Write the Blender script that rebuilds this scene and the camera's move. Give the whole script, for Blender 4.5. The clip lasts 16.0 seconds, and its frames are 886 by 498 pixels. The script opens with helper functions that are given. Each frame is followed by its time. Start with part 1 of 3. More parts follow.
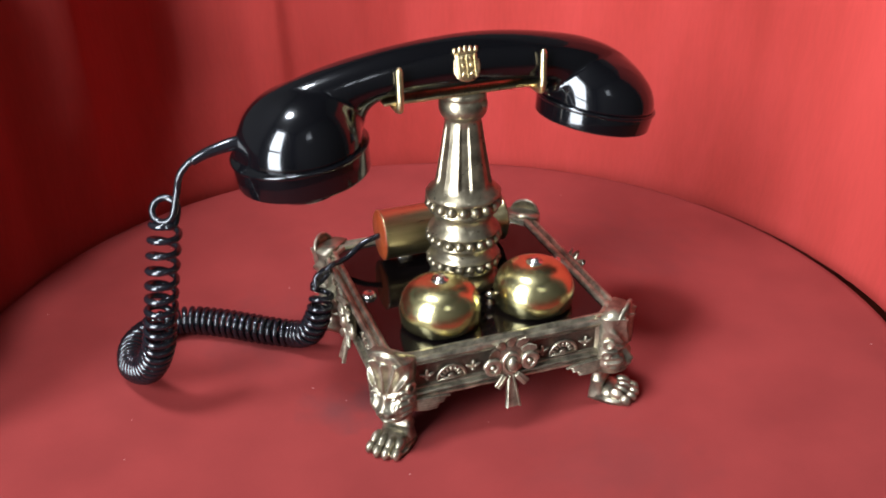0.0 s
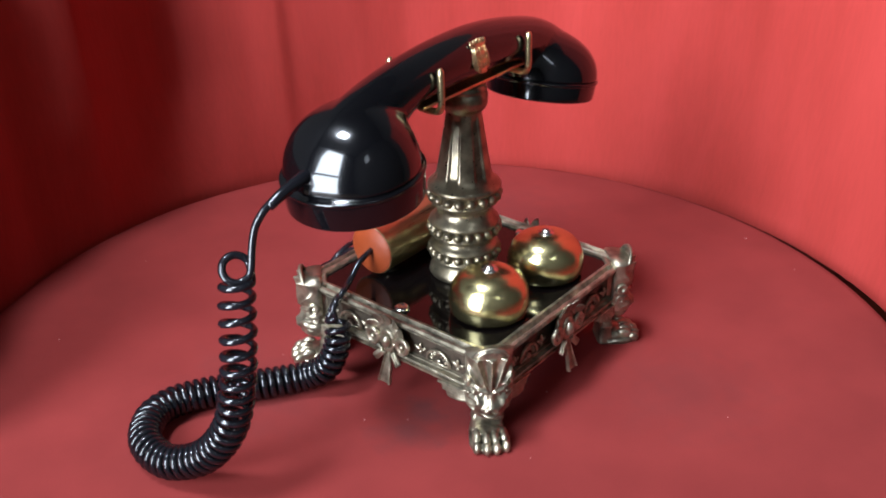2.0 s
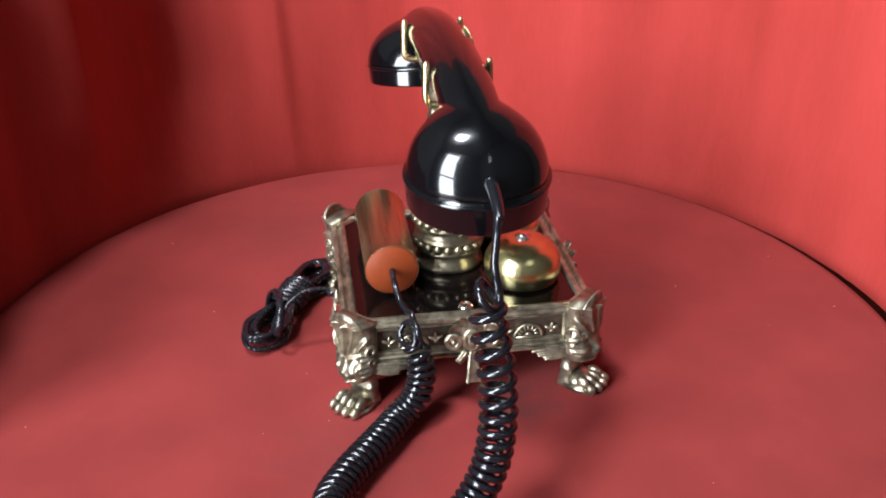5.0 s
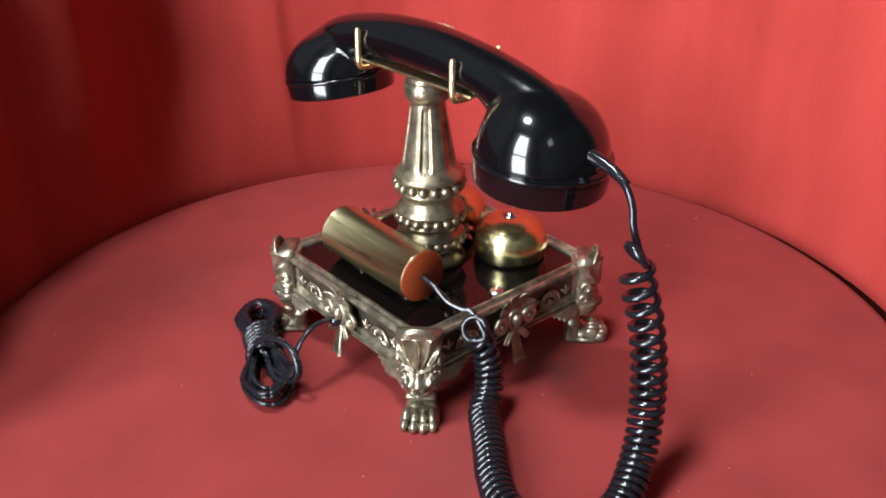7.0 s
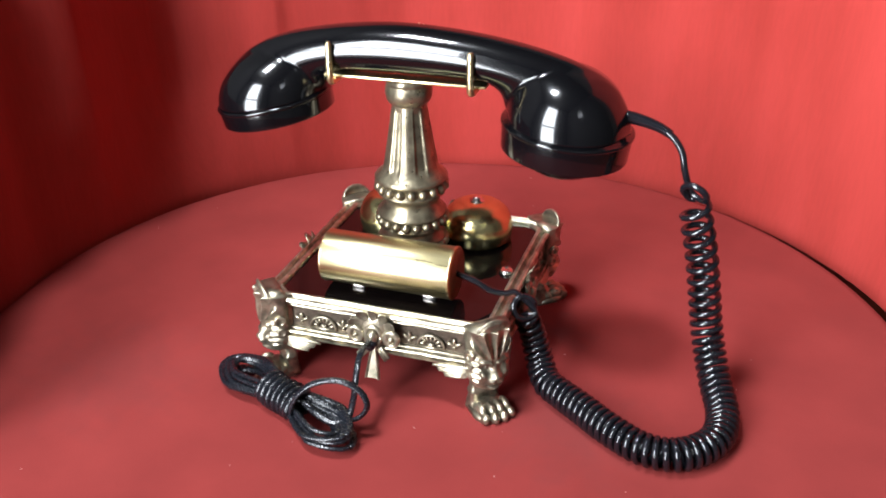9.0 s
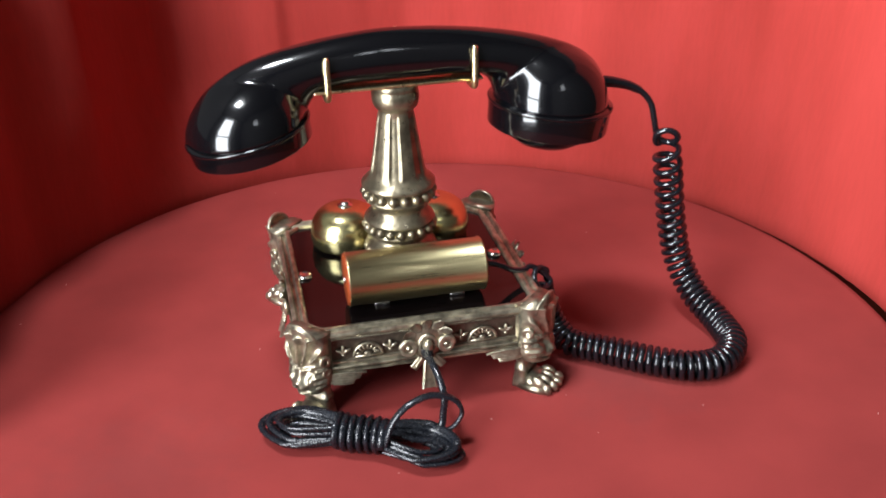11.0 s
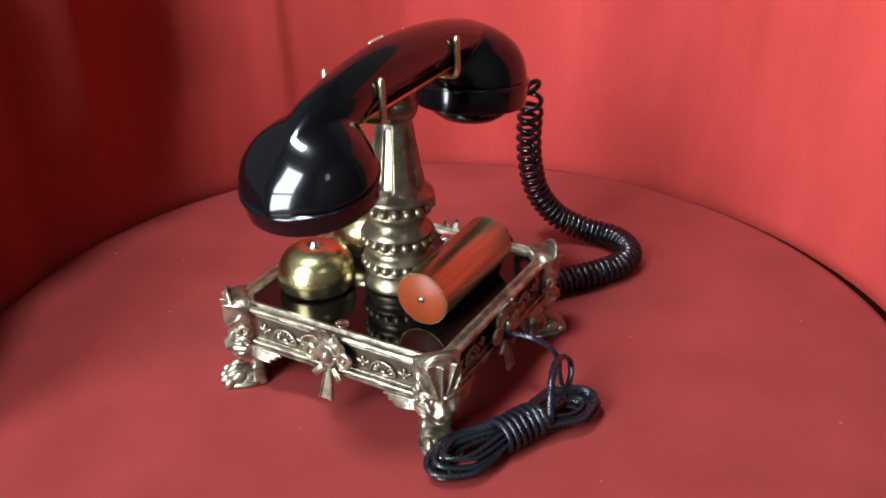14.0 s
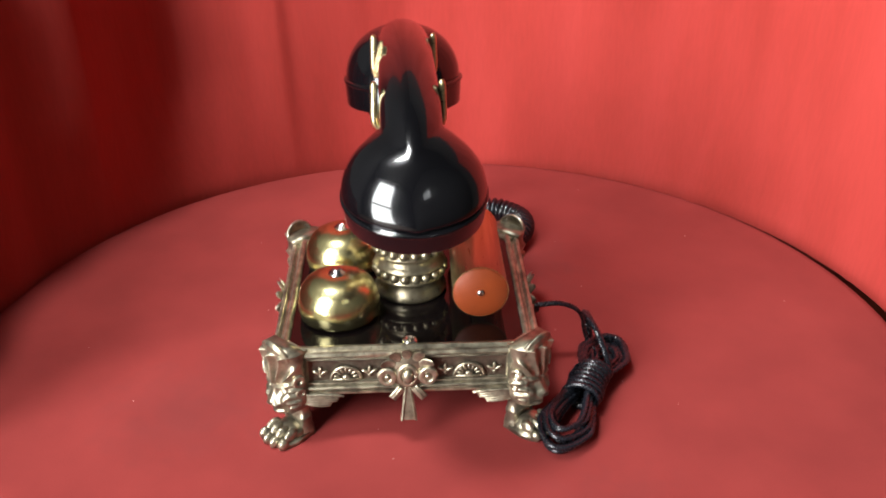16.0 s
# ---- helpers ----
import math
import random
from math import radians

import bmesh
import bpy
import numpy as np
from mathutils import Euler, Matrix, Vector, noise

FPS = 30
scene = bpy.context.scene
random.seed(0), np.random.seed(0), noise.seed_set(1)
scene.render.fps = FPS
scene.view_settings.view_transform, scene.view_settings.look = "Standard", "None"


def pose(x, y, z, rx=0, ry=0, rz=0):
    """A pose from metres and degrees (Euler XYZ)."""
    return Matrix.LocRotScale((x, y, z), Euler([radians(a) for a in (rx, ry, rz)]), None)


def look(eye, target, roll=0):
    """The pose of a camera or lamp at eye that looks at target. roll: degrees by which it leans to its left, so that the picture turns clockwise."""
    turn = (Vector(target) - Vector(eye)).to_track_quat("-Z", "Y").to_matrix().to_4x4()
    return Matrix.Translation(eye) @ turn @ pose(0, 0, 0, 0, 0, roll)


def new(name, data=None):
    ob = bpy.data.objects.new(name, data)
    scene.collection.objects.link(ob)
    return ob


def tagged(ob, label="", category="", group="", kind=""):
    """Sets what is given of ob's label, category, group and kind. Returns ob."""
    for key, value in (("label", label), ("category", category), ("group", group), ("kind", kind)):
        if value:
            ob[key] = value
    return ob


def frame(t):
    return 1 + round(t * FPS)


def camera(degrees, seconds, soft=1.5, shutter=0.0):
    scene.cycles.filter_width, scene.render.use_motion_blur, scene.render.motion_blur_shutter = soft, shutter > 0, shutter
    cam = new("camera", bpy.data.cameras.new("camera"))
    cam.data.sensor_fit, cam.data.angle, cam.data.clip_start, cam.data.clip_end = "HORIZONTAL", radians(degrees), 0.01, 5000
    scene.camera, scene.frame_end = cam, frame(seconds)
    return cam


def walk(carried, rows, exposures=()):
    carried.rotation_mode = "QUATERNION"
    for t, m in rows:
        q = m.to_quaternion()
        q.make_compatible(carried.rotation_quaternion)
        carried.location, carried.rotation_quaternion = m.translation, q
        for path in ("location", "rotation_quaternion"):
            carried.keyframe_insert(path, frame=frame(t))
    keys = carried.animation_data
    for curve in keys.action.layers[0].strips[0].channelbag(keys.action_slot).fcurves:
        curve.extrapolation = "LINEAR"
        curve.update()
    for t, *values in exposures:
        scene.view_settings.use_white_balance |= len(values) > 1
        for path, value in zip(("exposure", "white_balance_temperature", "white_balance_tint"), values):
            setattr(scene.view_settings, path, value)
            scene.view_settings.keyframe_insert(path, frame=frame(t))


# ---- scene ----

MM = 0.001

# ---- camera: it stands still, the disc turns ----
cam = camera(47.7, 16.0, soft=1.9)
EYE = Vector((0.0, -0.48, 0.320))
AIM = Vector((0.01192, 0.88204, -0.47103))
EXPOSURES = [(0.0, 0.05, 6350, 10), (1.0, -0.02, 6200, 10), (1.5, -0.06, 6150, 10), (2.5, 0.03, 6100, 10), (3.5, 0.05, 6050, 10), (4.0, 0.15, 6300, 10), (6.5, 0.08, 6450, 10), (8.5, 0.1, 6550, 10), (9.0, 0.22, 6550, 10),
             (11.5, 0.05, 6650, 10), (12.5, 0.0, 6550, 10), (13.5, -0.02, 6450, 10), (14.5, 0.02, 6200, 10), (15.0, 0.12, 6100, 10), (15.5, 0.17, 6600, 10), (16.0, 0.2, 7050, 10)]
walk(cam, [(0.0, look(EYE, EYE + AIM, -0.81)), (16.0, look(EYE, EYE + AIM, -0.81))], EXPOSURES)

# ---- the turn ----
SPIN = 15.789                       # degrees a second, seen from above counter-clockwise
STEPS = [k * 0.25 for k in range(65)]


def turned(t):
    return pose(0, 0, 0, 0, 0, SPIN * t)


PHONE = pose(17.6 * MM, -8.8 * MM, 0, 0, 0, 18.3)         # on the disc at the start
HANDSET = PHONE @ pose(-1.0 * MM, 3.5 * MM, 0, 0, 0, 1.7)

# ---- world, windows, exposure ----
world = bpy.data.worlds.new("sky")
scene.world = world
world.use_nodes = True
wn = world.node_tree
sky = wn.nodes.new("ShaderNodeTexSky")
sky.sky_type = "NISHITA"
sky.sun_disc = False
sky.sun_elevation = radians(40)
sky.sun_rotation = radians(200)
wn.links.new(sky.outputs[0], wn.nodes["Background"].inputs[0])
wn.nodes["Background"].inputs[1].default_value = 0.08
scene.view_settings.exposure = 0.0
HIGH_POWER, LOW_POWER, SIDE_POWER, ROOF_POWER = 206.0, 130.0, 6.0, 114.0
DAYLIGHT = (0.90, 0.96, 1.04)


# ---- materials ----
def material(name, colour, rough=0.5, metal=0.0, spread=0.15, scale=60.0, fine=600.0, bump=0.1, depth=0.0003, coat=0.0,
             second=None, rough_spread=0.1, specular=0.5, stretch=(1, 1, 1)):
    """Colour mottled at two scales, roughness and relief from the finer one."""
    m = bpy.data.materials.new(name)
    m.use_nodes = True
    nt = m.node_tree
    N, L = nt.nodes, nt.links
    b = N["Principled BSDF"]
    tc = N.new("ShaderNodeTexCoord")
    big, small = N.new("ShaderNodeTexNoise"), N.new("ShaderNodeTexNoise")
    big.inputs["Scale"].default_value, small.inputs["Scale"].default_value = scale, fine
    big.inputs["Detail"].default_value, small.inputs["Detail"].default_value = 4, 3
    run = N.new("ShaderNodeMapping")
    run.inputs["Scale"].default_value = stretch
    L.new(tc.outputs["Object"], run.inputs["Vector"])
    for n in (big, small):
        L.new(run.outputs["Vector"], n.inputs["Vector"])
    ramp = N.new("ShaderNodeValToRGB")
    other = second or [c * (1 - 2 * spread) for c in colour]
    ramp.color_ramp.elements[0].position, ramp.color_ramp.elements[1].position = 0.33, 0.67
    ramp.color_ramp.elements[0].color = (*other, 1)
    ramp.color_ramp.elements[1].color = (*colour, 1)
    L.new(big.outputs["Fac"], ramp.inputs["Fac"])
    mul = N.new("ShaderNodeMixRGB")
    mul.blend_type = "MULTIPLY"
    mul.inputs["Fac"].default_value = spread * 2
    L.new(ramp.outputs["Color"], mul.inputs["Color1"])
    L.new(small.outputs["Fac"], mul.inputs["Color2"])
    L.new(mul.outputs["Color"], b.inputs["Base Color"])
    rr = N.new("ShaderNodeMapRange")
    rr.inputs["To Min"].default_value, rr.inputs["To Max"].default_value = max(rough - rough_spread, 0.02), rough + rough_spread
    L.new(small.outputs["Fac"], rr.inputs["Value"])
    L.new(rr.outputs["Result"], b.inputs["Roughness"])
    if bump:
        bp = N.new("ShaderNodeBump")
        bp.inputs["Strength"].default_value, bp.inputs["Distance"].default_value = bump, depth
        L.new(small.outputs["Fac"], bp.inputs["Height"])
        L.new(bp.outputs["Normal"], b.inputs["Normal"])
    b.inputs["Metallic"].default_value = metal
    b.inputs["Coat Weight"].default_value = coat
    b.inputs["Specular IOR Level"].default_value = specular
    return m


M_BLACK = material("black_bakelite", (0.002, 0.002, 0.0026), 0.17, spread=0.1, rough_spread=0.03, bump=0.0, specular=0.2, coat=0.55)
M_PLATE = material("black_lacquer", (0.003, 0.002, 0.002), 0.06, spread=0.1, rough_spread=0.02, bump=0.0, specular=0.34)
M_BRONZE = material("aged_white_brass", (0.53, 0.475, 0.345), 0.32, 0.85, 0.18, 150, 500, 0.35, depth=0.0005, second=(0.155, 0.135, 0.098))
M_PATINA = material("brown_patina", (0.17, 0.135, 0.098), 0.45, 0.8, 0.25, 200, 700, 0.5, depth=0.0005, second=(0.085, 0.068, 0.05))
M_PILLAR = material("aged_brass_pillar", (0.37, 0.32, 0.215), 0.31, 0.88, 0.16, 110, 420, 0.3, depth=0.0005, second=(0.15, 0.125, 0.085))
M_BRASS = material("polished_brass", (0.66, 0.58, 0.29), 0.24, 1.0, 0.05, 40, 300, 0.0, second=(0.58, 0.51, 0.25), rough_spread=0.03)
M_TUBE = material("brushed_brass", (0.60, 0.52, 0.29), 0.30, 1.0, 0.13, 260, 900, 0.12, second=(0.43, 0.36, 0.19), rough_spread=0.08, stretch=(0.05, 1, 1))
M_GILT = material("gilt", (0.76, 0.61, 0.34), 0.3, 1.0, 0.1, 200, 900, 0.1)
M_STEEL = material("nickel_screw", (0.75, 0.70, 0.66), 0.2, 1.0, 0.05, 200, 900, 0.05)
M_ORANGE = material("orange_fibre", (0.19, 0.033, 0.008), 0.45, 0.0, 0.1, 80, 900, 0.1, specular=0.25)
M_CORD = material("black_cord", (0.006, 0.006, 0.008), 0.16, 0.0, 0.1, 200, 900, 0.05, rough_spread=0.05)
M_LINE = material("black_flat_cable", (0.007, 0.008, 0.011), 0.27, 0.0, 0.1, 200, 900, 0.08, specular=0.42)
M_FELT = material("red_felt", (0.225, 0.034, 0.0305), 0.95, 0.0, 0.11, 18, 1500, 0.35, second=(0.185, 0.028, 0.0255), specular=0.03)
M_DRAPE = material("red_cloth", (0.325, 0.0385, 0.0325), 0.95, 0.0, 0.09, 20, 420, 0.3, second=(0.26, 0.029, 0.023), specular=0.03, stretch=(1, 1, 0.16))


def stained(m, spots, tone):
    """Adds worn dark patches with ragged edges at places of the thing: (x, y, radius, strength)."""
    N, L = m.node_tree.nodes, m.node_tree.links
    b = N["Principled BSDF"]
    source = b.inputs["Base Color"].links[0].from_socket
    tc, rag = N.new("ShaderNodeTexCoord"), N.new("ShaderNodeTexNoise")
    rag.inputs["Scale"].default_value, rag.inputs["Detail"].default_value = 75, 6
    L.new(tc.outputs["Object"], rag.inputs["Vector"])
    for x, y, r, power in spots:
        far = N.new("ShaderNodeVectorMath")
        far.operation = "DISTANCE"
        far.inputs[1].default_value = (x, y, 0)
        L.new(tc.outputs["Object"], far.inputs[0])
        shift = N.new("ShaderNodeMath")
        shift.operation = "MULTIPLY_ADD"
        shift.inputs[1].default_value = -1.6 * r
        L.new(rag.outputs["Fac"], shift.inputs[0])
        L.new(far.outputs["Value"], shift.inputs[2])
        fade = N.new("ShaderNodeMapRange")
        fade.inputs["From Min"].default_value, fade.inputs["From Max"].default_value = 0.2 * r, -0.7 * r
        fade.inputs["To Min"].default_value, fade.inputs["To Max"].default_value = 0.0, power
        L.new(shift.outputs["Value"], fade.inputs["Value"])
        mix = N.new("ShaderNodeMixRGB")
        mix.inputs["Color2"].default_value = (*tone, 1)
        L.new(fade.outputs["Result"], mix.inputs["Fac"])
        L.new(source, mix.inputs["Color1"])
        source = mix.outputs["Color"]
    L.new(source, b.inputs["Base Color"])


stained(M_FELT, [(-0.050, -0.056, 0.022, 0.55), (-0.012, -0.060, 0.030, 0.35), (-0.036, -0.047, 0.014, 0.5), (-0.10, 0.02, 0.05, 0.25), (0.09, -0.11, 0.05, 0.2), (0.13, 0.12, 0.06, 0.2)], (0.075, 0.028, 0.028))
M_LINT = material("lint", (0.55, 0.36, 0.33), 0.9, 0.0, 0.1, 80, 900, 0.0)
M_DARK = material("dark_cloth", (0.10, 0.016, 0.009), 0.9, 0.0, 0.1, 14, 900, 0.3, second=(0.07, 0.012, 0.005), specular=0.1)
M_WALL = material("dim_plaster", (0.036, 0.034, 0.031), 0.9, 0.0, 0.05, 4, 120, 0.2, depth=0.002)
M_WOOD = material("dark_floor", (0.16, 0.10, 0.06), 0.6, 0.0, 0.2, 3, 60, 0.2, depth=0.001)


# ---- mesh tools (millimetres in, metres out) ----
def mesh(name, verts, faces, mat, smooth=True, crisp=0):
    me = bpy.data.meshes.new(name)
    me.from_pydata([(x * MM, y * MM, z * MM) for x, y, z in verts], [], faces)
    bm = bmesh.new()
    bm.from_mesh(me)
    bmesh.ops.recalc_face_normals(bm, faces=bm.faces)
    bm.to_mesh(me)
    bm.free()
    if smooth:
        me.shade_smooth()
    if crisp:
        me.set_sharp_from_angle(angle=radians(crisp))
    me.materials.append(mat)
    return me


def part(name, data, parent, m=None, label=""):
    """Links a mesh as one object under a thing or a part; m in the parent's space."""
    ob = new(name, data)
    ob.parent = parent
    if m is not None:
        ob.matrix_basis = m
    if label:
        ob["label"] = label
    return ob


def at(x, y, z, rx=0, ry=0, rz=0):
    return pose(x * MM, y * MM, z * MM, rx, ry, rz)


def loft(rings, close_ends=True, wrap=True):
    """Faces through rings of equal length."""
    n, verts, faces = len(rings[0]), [], []
    for r in rings:
        verts += [tuple(p) for p in r]
    for i in range(len(rings) - 1):
        for j in range(n if wrap else n - 1):
            k = (j + 1) % n
            faces.append((i * n + j, i * n + k, (i + 1) * n + k, (i + 1) * n + j))
    if close_ends:
        faces.append(tuple(range(n))[::-1])
        faces.append(tuple(range((len(rings) - 1) * n, len(rings) * n)))
    return verts, faces


def lathe(profile, n=48, wave=None):
    """profile: (radius, z) from bottom to top; wave(angle, z) scales the radius."""
    rings = []
    for r, z in profile:
        ring = []
        for j in range(n):
            a = 2 * math.pi * j / n
            q = r * (wave(a, z) if wave else 1)
            ring.append((q * math.cos(a), q * math.sin(a), z))
        rings.append(ring)
    return loft(rings)


def smooth_path(points, step):
    """Catmull-Rom through the points, resampled to even steps."""
    P = np.array([points[0]] + list(points) + [points[-1]], float)
    out = []
    for i in range(1, len(P) - 2):
        a, b, c, d = P[i - 1:i + 3]
        for t in np.linspace(0, 1, 24, endpoint=False):
            out.append(0.5 * (2 * b + (c - a) * t + (2 * a - 5 * b + 4 * c - d) * t * t + (3 * b - a - 3 * c + d) * t ** 3))
    out = np.array(out + [P[-1]])
    s = np.concatenate([[0], np.cumsum(np.linalg.norm(np.diff(out, axis=0), axis=1))])
    k = max(int(s[-1] / step), 2)
    q = np.linspace(0, s[-1], k + 1)
    return np.stack([np.interp(q, s, out[:, j]) for j in range(out.shape[1])], 1)


def frames(P):
    """Directions along a path with two sides carried along without twist."""
    T = np.gradient(P, axis=0)
    T /= np.linalg.norm(T, axis=1)[:, None]
    u = np.cross(T[0], (0.3, 0.2, 0.93))
    U = []
    for t in T:
        u = u - t * (u @ t)
        u /= np.linalg.norm(u)
        U.append(u.copy())
    U = np.array(U)
    return T, U, np.cross(T, U)


def tube(P, radius, sides=8, flat=1.0):
    """A tube along P; radius may be a list; flat squeezes one side."""
    P = np.array(P, float)
    T, U, V = frames(P)
    R = np.broadcast_to(radius, len(P))
    rings = [[p + r * (math.cos(a) * u + flat * math.sin(a) * v) for a in (2 * math.pi * j / sides for j in range(sides))]
             for p, u, v, r in zip(P, U, V, R)]
    return loft(rings)


def helix(P, radius, pitch, per_turn=16, begin=(1, 0, 0)):
    """Points of a coil wound round the path P (with a radius and a pitch for each point)."""
    T, U, V = frames(P)
    s = np.concatenate([[0], np.cumsum(np.linalg.norm(np.diff(P, axis=0), axis=1))])
    R, K = np.broadcast_to(radius, len(P)), np.broadcast_to(pitch, len(P))
    turns = np.concatenate([[0], np.cumsum(np.diff(s) / (0.5 * (K[1:] + K[:-1])))])
    n = int(turns[-1] * per_turn)
    q = np.linspace(0, turns[-1], n + 1)
    place = np.interp(q, turns, s)
    pick = lambda A: np.stack([np.interp(place, s, A[:, j]) for j in range(3)], 1)
    a = 2 * math.pi * q + math.atan2(np.dot(V[0], begin), np.dot(U[0], begin))
    r = np.interp(place, s, R)
    return pick(P) + (r * np.cos(a))[:, None] * pick(U) + (r * np.sin(a))[:, None] * pick(V)


def box(x0, x1, y0, y1, z0, z1, bevel=0.4):
    """A box with small chamfers."""
    bm = bmesh.new()
    bmesh.ops.create_cube(bm, size=1)
    for v in bm.verts:
        v.co = Vector((x0 + (v.co.x + 0.5) * (x1 - x0), y0 + (v.co.y + 0.5) * (y1 - y0), z0 + (v.co.z + 0.5) * (z1 - z0)))
    if bevel:
        bmesh.ops.bevel(bm, geom=list(bm.edges), offset=bevel, segments=2, affect="EDGES", profile=0.5)
    bm.verts.index_update()
    out = [tuple(v.co) for v in bm.verts], [tuple(v.index for v in f.verts) for f in bm.faces]
    bm.free()
    return out


def joined(*pieces):
    verts, faces = [], []
    for v, f in pieces:
        k = len(verts)
        verts += list(v)
        faces += [tuple(i + k for i in q) for q in f]
    return verts, faces


def moved(piece, m):
    """A piece carried by a matrix given in millimetres."""
    return [tuple(m @ Vector(p)) for p in piece[0]], piece[1]


def mm(x, y, z, rx=0, ry=0, rz=0, s=(1, 1, 1)):
    return pose(x, y, z, rx, ry, rz) @ Matrix.Diagonal((*s, 1))


def ball(r=1.0, n=12, k=8):
    rings = [[(r * math.sin(b) * math.cos(a), r * math.sin(b) * math.sin(a), -r * math.cos(b))
              for a in (2 * math.pi * j / n for j in range(n))] for b in (math.pi * (i + 0.12) / (k + 0.24) for i in range(k + 1))]
    return loft(rings)


# ---- the room: its window wall stands ahead and to the left of the drape's open side ----
ROOM = (-1500, 1700, -2400, 1500, -750, 2950)
ROOM_TURN = pose(0, 0, 0, 0, 0, -42)
HIGH_WINDOW = (-510, 510, 730, 2650)
LOW_WINDOW = (-510, 510, -700, 610)
SIDE_WINDOW = (-960, -600, 1400, 1960)
ROOF_LIGHT = (-670, -180, -1020, -540)


def slab_with_holes(span, holes, place):
    """Pieces of a slab butted round rectangular openings; place(a, b, c, d) makes one piece."""
    x0, x1, y0, y1 = span
    pieces, x = [], x0
    for a, b, *gaps in sorted(holes):
        pieces.append(place(x, a, y0, y1))
        y = y0
        for c, d in gaps:
            pieces.append(place(a, b, y, c))
            y = d
        pieces.append(place(a, b, y, y1))
        x = b
    return joined(*pieces, place(x, x1, y0, y1))


def room():
    x0, x1, y0, y1, z0, z1 = ROOM
    made = [("floor", "dark wooden floor of the room", box(x0, x1, y0, y1, z0 - 100, z0, 0), M_WOOD),
            ("ceiling", "plain dim ceiling of the room with a roof light", slab_with_holes((x0, x1, y0, y1), [(*ROOF_LIGHT[:2], ROOF_LIGHT[2:])], lambda a, b, c, d: box(a, b, c, d, z1, z1 + 100, 0)), M_WALL),
            ("wall_south", "plain plaster wall of the room with windows", slab_with_holes((x0 - 100, x1 + 100, z0, z1), [(-530, 530, LOW_WINDOW[2:], HIGH_WINDOW[2:])], lambda a, b, c, d: box(a, b, y0 - 100, y0, c, d, 0)), M_WALL),
            ("wall_west", "plain plaster wall of the room", box(x0 - 100, x0, y0, y1, z0, z1, 0), M_WALL),
            ("wall_east", "plain plaster wall of the room", slab_with_holes((y0, y1, z0, z1), [(*SIDE_WINDOW[:2], SIDE_WINDOW[2:])], lambda a, b, c, d: box(x1, x1 + 100, a, b, c, d, 0)), M_WALL),
            ("wall_north", "plain plaster wall of the room", box(x0 - 100, x1 + 100, y1, y1 + 100, z0, z1, 0), M_WALL)]
    a, b, c, d = SIDE_WINDOW
    bars = [box(x1 + 20, x1 + 50, (a + b) / 2 - 22, (a + b) / 2 + 22, c, d, 0)]
    for k in (1, 2):
        z = c + (d - c) * k / 3
        bars += [box(x1 + 20, x1 + 50, a, (a + b) / 2 - 22, z - 20, z + 20, 0), box(x1 + 20, x1 + 50, (a + b) / 2 + 22, b, z - 20, z + 20, 0)]
    made.append(("window_bars", "dark glazing bars of the small side window", joined(*bars), M_WALL))
    for name, label, piece, mat in made:
        ob = tagged(new(name, mesh(name, *piece, mat, False)), label, name.split("_")[0], kind="structure")
        ob.matrix_world = ROOM_TURN


room()


def glazed(name, hole, power, m):
    """Daylight in an opening: an area lamp that fills it; m carries x-y of the lamp to the wall."""
    a, b, c, d = hole
    data = bpy.data.lights.new(name, "AREA")
    data.shape, data.size, data.size_y, data.energy, data.color = "RECTANGLE", (b - a) * MM, (d - c) * MM, power, DAYLIGHT
    new(name, data).matrix_world = ROOM_TURN @ m


glazed("high_window_light", HIGH_WINDOW, HIGH_POWER, pose(0, ROOM[2] * MM - 0.02, sum(HIGH_WINDOW[2:]) / 2 * MM, 90, 0, 0))
glazed("low_window_light", LOW_WINDOW, LOW_POWER, pose(0, ROOM[2] * MM - 0.02, sum(LOW_WINDOW[2:]) / 2 * MM, 90, 0, 0))
glazed("roof_light", ROOF_LIGHT, ROOF_POWER, pose(sum(ROOF_LIGHT[:2]) / 2 * MM, sum(ROOF_LIGHT[2:]) / 2 * MM, ROOM[5] * MM + 0.02))
glazed("side_window_light", SIDE_WINDOW, SIDE_POWER, pose(ROOM[1] * MM + 0.08, sum(SIDE_WINDOW[:2]) / 2 * MM, sum(SIDE_WINDOW[2:]) / 2 * MM, 90, 0, 90))


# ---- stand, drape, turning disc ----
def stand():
    # Dark upper collar is added to darken the gap under the cloth's hem.
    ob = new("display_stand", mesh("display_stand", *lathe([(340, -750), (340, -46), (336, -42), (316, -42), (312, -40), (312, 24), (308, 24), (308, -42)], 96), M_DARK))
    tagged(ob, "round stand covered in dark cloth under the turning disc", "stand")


SEAM = 112.4
CREASES = [(109.5, 1.6, 1.0), (116.0, 2.4, 1.2), (97.0, 1.8, 0.8), (66.0, 3.2, 2.2), (60.5, 2.6, -1.6), (28.0, 3.0, 1.5), (10.0, 4.0, -2.0)]


